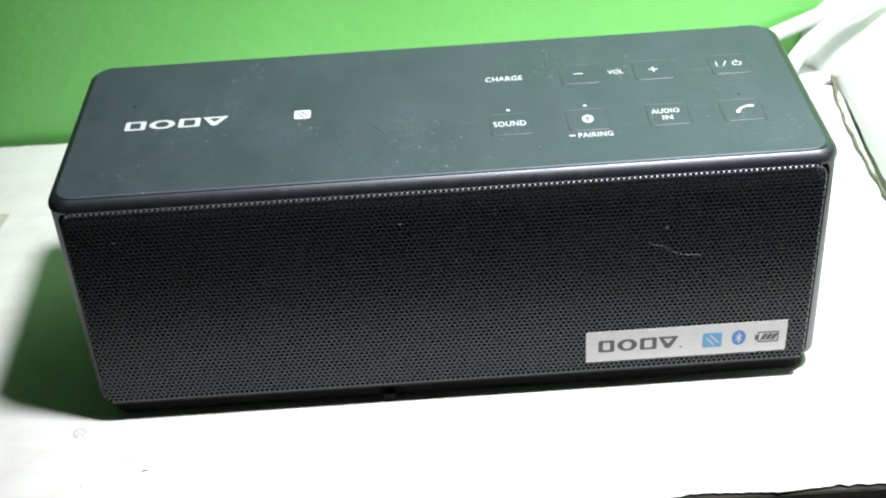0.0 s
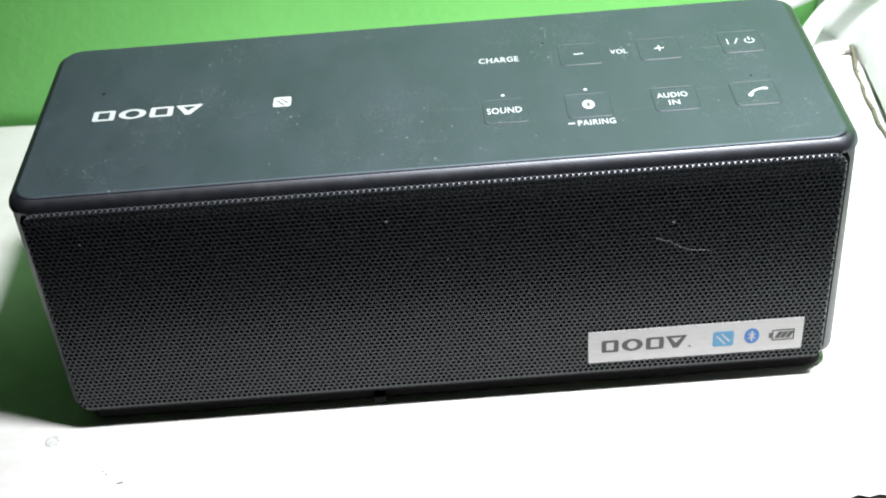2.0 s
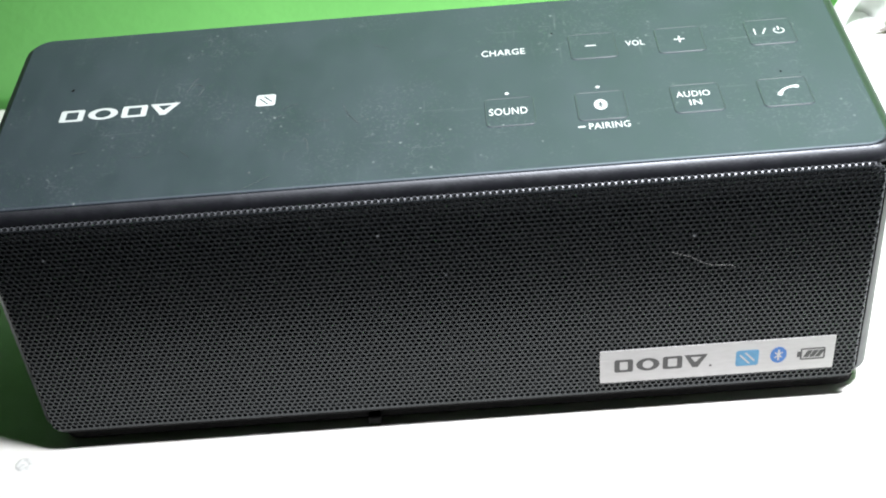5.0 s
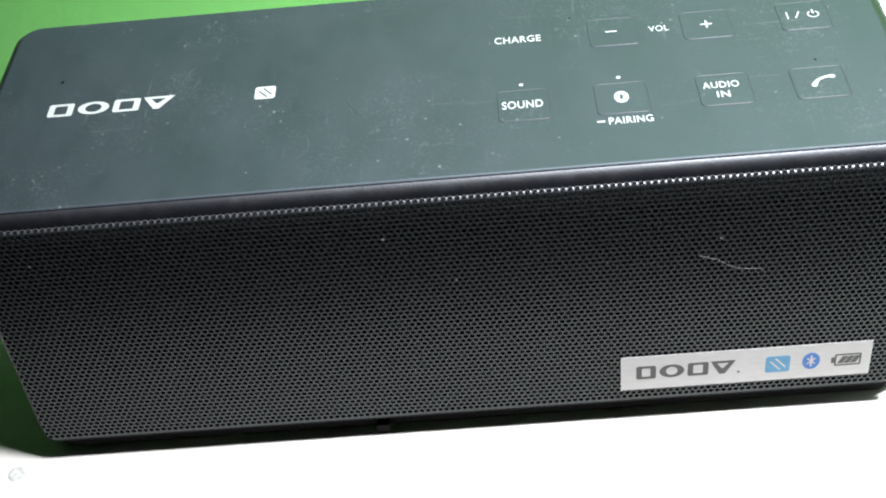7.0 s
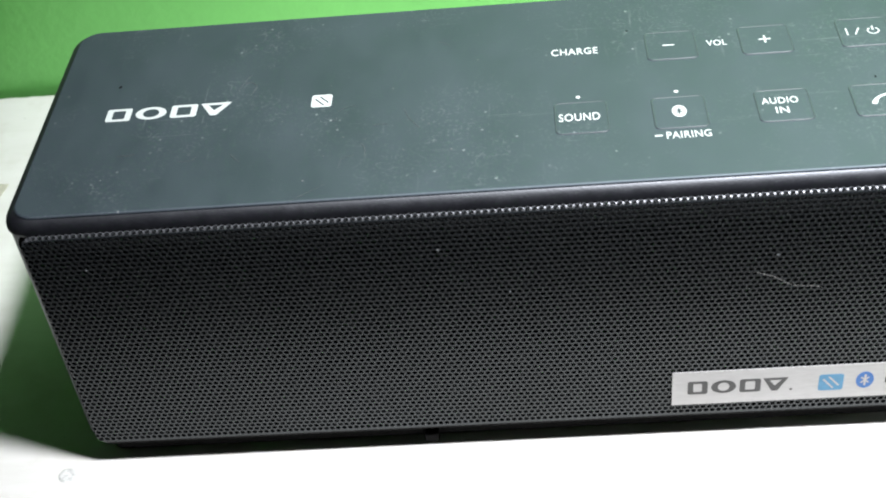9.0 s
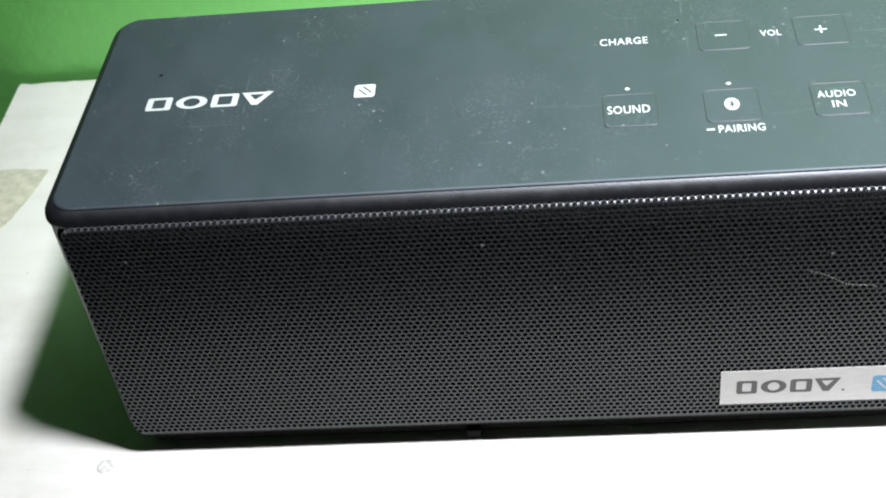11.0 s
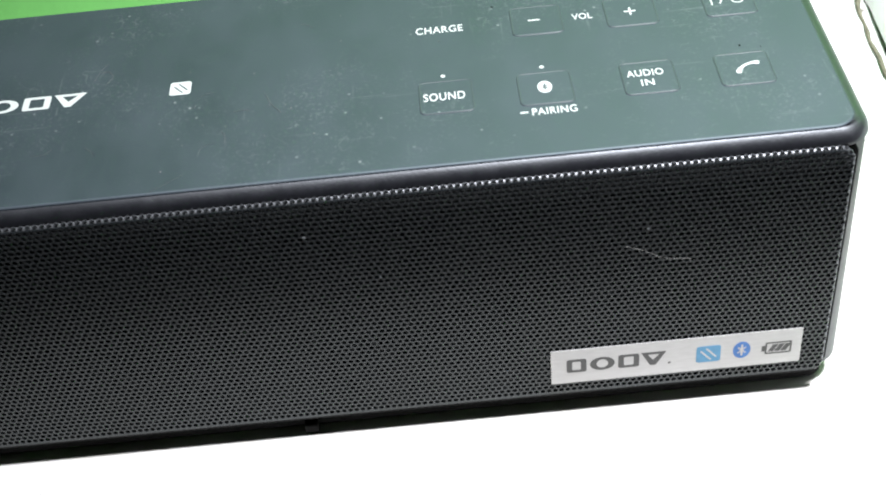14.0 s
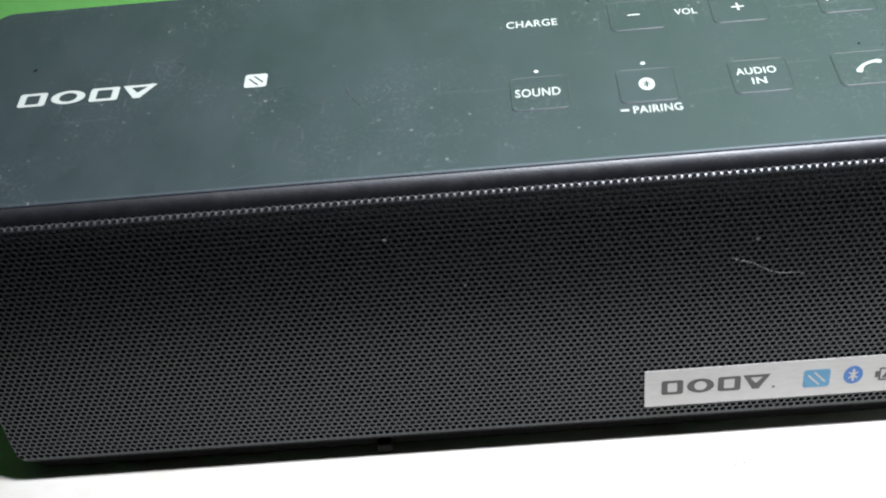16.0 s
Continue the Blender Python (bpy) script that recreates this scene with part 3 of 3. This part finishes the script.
def crumbs():
    line = smooth_line([(0.0486, -0.0006, 0.0466), (0.0525, -0.0007, 0.0451), (0.0560, -0.0008, 0.0429), (0.0607, -0.0007, 0.0421), (0.0617, -0.0006, 0.0414)])
    tagged(part("lint_thread", tube(line, 0.000021, 6), LINT), "fine pale thread of lint caught on the grille", "lint")
    rng = random.Random(3)
    for x, z, s in ((0.0528, 0.0506, 0.0004), (-0.0109, 0.0567, 0.0004), (-0.0789, 0.0567, 0.0003), (0.0690, 0.0400, 0.0002), (0.0020, 0.0450, 0.00025)):
        bm = bmesh.new()
        bmesh.ops.create_icosphere(bm, subdivisions=1, radius=s)
        for v in bm.verts:
            v.co *= rng.uniform(0.5, 1.2)
            v.co.y *= 0.4
        tagged(part("dust_speck", put(bm, Matrix.Translation((x, -0.0006, z))), HAIR), "tiny pale speck of dust on the grille", "dust", "dust on the grille")
    for k, line in enumerate(FIBRES):
        pts = [(x, y, FACE + 0.00005 + 0.00006 * (i % 2)) for i, (x, y) in enumerate(line)]
        tagged(part("hair", tube(smooth_line(pts), 0.000022 + 0.00001 * (k % 3), 6), HAIR), "fine pale hair lying on the speaker's top", "lint", "hairs on the speaker")
    chip = smooth_line([(0.0835, 0.0668, FACE - 0.00002), (0.0866, 0.0666, FACE), (0.0886, 0.0658, FACE), (0.0898, 0.0645, FACE - 0.00002)])
    tagged(part("worn_chip", tube(chip, 0.00009, 6), HAIR), "pale worn chip on the top panel's back corner", "chip")
    for x, y, size in ((-0.0781, 0.0440, 0.0005), (0.0753, 0.0296, 0.0003), (0.0792, 0.0286, 0.0002), (0.0290, 0.0520, 0.0003)):
        bm = bmesh.new()
        bmesh.ops.create_icosphere(bm, subdivisions=1, radius=size)
        for v in bm.verts:
            v.co *= rng.uniform(0.5, 1.2)
            v.co.z = v.co.z * 0.25 + 0.00005
        tagged(part("grit", put(bm, Matrix.Translation((x, y, FACE))), RUBBER), "tiny dark grain of grit on the speaker's top", "grit", "grit on the speaker's top")
    for x, y in SPECKS:
        bm = bmesh.new()
        bmesh.ops.create_icosphere(bm, subdivisions=1, radius=rng.uniform(0.00014, 0.00026))
        for v in bm.verts:
            v.co *= rng.uniform(0.5, 1.3)
            v.co.z = v.co.z * 0.3 + 0.00004
        tagged(part("dust_speck", put(bm, Matrix.Translation((x, y, FACE))), HAIR), "tiny pale speck of dust on the speaker's top", "dust", "dust on the speaker's top")
    for x, y, l, wdt, turn in ((-0.0792, -0.0191, 0.0022, 0.0006, 12), (-0.0830, -0.0161, 0.0007, 0.0004, 40), (-0.0840, -0.0150, 0.0006, 0.0003, 10), (0.0505, -0.0080, 0.0012, 0.0003, 5), (0.0520, -0.0078, 0.0008, 0.0003, -20), (0.1350, 0.1400, 0.0040, 0.0014, 15), (0.1366, 0.1305, 0.0022, 0.0012, 40)):
        bm = bmesh.new()
        bmesh.ops.create_icosphere(bm, subdivisions=1, radius=1)
        for v in bm.verts:
            v.co = Vector((v.co.x * l / 2, v.co.y * wdt / 2, (v.co.z + 0.9) * 0.0001)) * rng.uniform(0.8, 1.1)
        tagged(part("crumb", put(bm, pose(x, y, 0.00002 if y < 0.1 else 0.0056 + 0.228 * (y - 0.1305), 0 if y < 0.1 else 18, 0, turn)), CRUMB), "tiny dark crumb lying on the ledge", "crumb", "crumbs on the ledge")
    ring = [(-0.1603, 0.1035), (-0.1500, 0.1040), (-0.1400, 0.1028), (-0.1418, 0.0930), (-0.1450, 0.0820), (-0.1500, 0.0715), (-0.1560, 0.0640), (-0.1602, 0.0610)]
    ring = [(x + 0.0006 * noise.noise((k, 2, 0)) * (x > -0.16), y + 0.001 * noise.noise((k, 7, 0))) for k, (x, y) in enumerate(ring)]
    bm = slab(ring[::-1], 0.00012)
    tagged(part("paint_flake", bm, CHIP), "beige patch of bare flaked paint on the ledge", "paint flake")
    # a filled nail hole in the board
    bm = bmesh.new()
    bmesh.ops.create_cone(bm, cap_ends=True, segments=20, radius1=0.0021, radius2=0.0015, depth=0.0003)
    for v in bm.verts:
        v.co.x *= 1 + 0.12 * noise.noise((v.co.x * 900, v.co.y * 900, 1))
    tagged(part("nail_head", put(bm, pose(-0.0981, -0.0037, 0.00012)), FILLER), "round painted-over nail head in the ledge", "nail")


def crevice_line():
    """A strip painting the dark crevice where bag meets board, with a short branch."""
    out = []
    for line, w in (([(0.1371 - 0.0022 * k / 18 + 0.0003 * math.sin(k * 1.7) + 0.0035 * max(0, (k - 14) / 8) ** 2, 0.070 + 0.0034 * k) for k in range(23)], 0.0016), ([(0.1298, 0.1385), (0.1330, 0.1378), (0.1362, 0.1384)], 0.0014)):
        bm = bmesh.new()
        rows = []
        for k, (x, y) in enumerate(line):
            z = 0.0016 + 0.0084 * max(0, (y - 0.08) / 0.0675) ** 1.8
            half = 0.5 * w * (0.45 + 0.022 * k if w > 0.0015 else 0.7) * (1.0 + 0.7 * noise.noise((k * 0.9, w * 900, 3)))
            rows.append([bm.verts.new((x - half, y, z)), bm.verts.new((x, y, z + 0.0003)), bm.verts.new((x + half, y, z)), bm.verts.new((x, y, z - 0.0016))])
        for p, q in zip(rows, rows[1:]):
            for i in range(4):
                j = (i + 1) % 4
                bm.faces.new((p[i], p[j], q[j], q[i]))
        bm.faces.new(rows[0][::-1])
        bm.faces.new(rows[-1])
        out.append(bm)
    tagged(part("crevice_line", joined(out), CREVICE, None, "", True), "olive brown strip painting the dark crevice at the bag's edge", "dirt")


def bag():
    """A loose white plastic bag with two handles, slumped on the ledge against the wall."""
    root = tagged(new("plastic_bag"), "crumpled white plastic bag with two handles on the ledge", "bag")
    root.location = (0.20, 0.08, 0.0)
    nu, nv, bm, grid = 90, 80, bmesh.new(), []
    for i in range(nu + 1):
        line = []
        for j in range(nv + 1):
            v = j / nv
            y = -0.036 + 0.185 * v
            back = max(0, (y - 0.139) / 0.010)
            edge = 0.1372 + 0.001 * math.sin((y - 0.06) * 26) - 0.0120 * back ** 2 + 0.0008 * noise.noise((y * 120, 4, 0))
            rim = 0.0038 + 0.0035 * min(1, max(0, (y - 0.10) / 0.03)) + 0.0060 * back ** 2
            u = (i / nu) ** 1.6
            x = edge + (0.335 - edge) * u
            d = min(u * 0.2, (1 - u) * 0.2 + 0.004, (y + 0.036) * 1.2) / 0.055
            k = math.sqrt(max(0, 1 - (1 - min(d, 1)) ** 2))
            fold = 0.006 * noise.noise((x * 26, y * 34, 2)) + 0.004 * abs(noise.noise((x * 60, y * 45, 7))) + 0.0015 * noise.noise((x * 170, y * 150, 1))
            line.append(bm.verts.new((x - 0.20, y - 0.08, rim + k * (0.043 + fold + 0.02 * u))))
        grid.append(line)
    for a, b in zip(grid, grid[1:]):
        for j in range(nv):
            bm.faces.new((a[j], b[j], b[j + 1], a[j + 1]))
    ring = [r[0] for r in grid] + grid[-1][1:] + [r[-1] for r in grid[-2::-1]] + grid[0][-2:0:-1]
    low = [bm.verts.new((p.co.x + (0.003 if p.co.x < 0 else -0.003), p.co.y, 0.0001)) for p in ring]
    for k in range(len(ring)):
        n = (k + 1) % len(ring)
        bm.faces.new((ring[n], ring[k], low[k], low[n]))
    bm.faces.new(low[::-1])
    part("bag_body", bm, BAG, root, "slack white film", True)
    # the loose hem lies flat on the board and climbs a little towards the wall
    bm, grid = bmesh.new(), []
    for i in range(31):
        u, line = i / 30, []
        for j in range(25):
            v = j / 24
            x = 0.098 + 0.0398 * u + 0.0012 * v * u
            y = 0.080 + (0.0630 + 0.0045 * u) * v
            z = 0.0004 + (0.0138 - 0.0060 * u * u) * v ** 1.8 + 0.0005 * noise.noise((x * 90, y * 70, 5)) * v
            line.append((bm.verts.new((x - 0.20, y - 0.08, z)), bm.verts.new((x - 0.20, y - 0.08, z - 0.0003))))
        grid.append(line)
    for a, b in zip(grid, grid[1:]):
        for j in range(24):
            bm.faces.new((a[j][0], b[j][0], b[j + 1][0], a[j + 1][0]))
            bm.faces.new((a[j + 1][1], b[j + 1][1], b[j][1], a[j][1]))
    part("hem", bm, BAG, root, "flat white hem", True)
    a = [(0.090, 0.1475, 0.0118), (0.1075, 0.1475, 0.0192), (0.1226, 0.1475, 0.0256), (0.1318, 0.1475, 0.0295), (0.141, 0.147, 0.0334), (0.165, 0.144, 0.0436), (0.19, 0.136, 0.055)]
    b = [(0.1195, 0.139, 0.010), (0.1228, 0.139, 0.018), (0.1264, 0.139, 0.0233), (0.1310, 0.139, 0.0277), (0.1365, 0.139, 0.0323), (0.142, 0.138, 0.036), (0.165, 0.13, 0.050)]
    for line, r in ((a, 0.0028), (b, 0.0031)):
        bm = tube(smooth_line([(x - 0.20, y - 0.08, z) for x, y, z in line]), r, 12, 0.6)
        part("handle", bm, BAG, root, "twisted white handle", True)


room()
ledge()
speaker()
bag()
crevice_line()
crumbs()
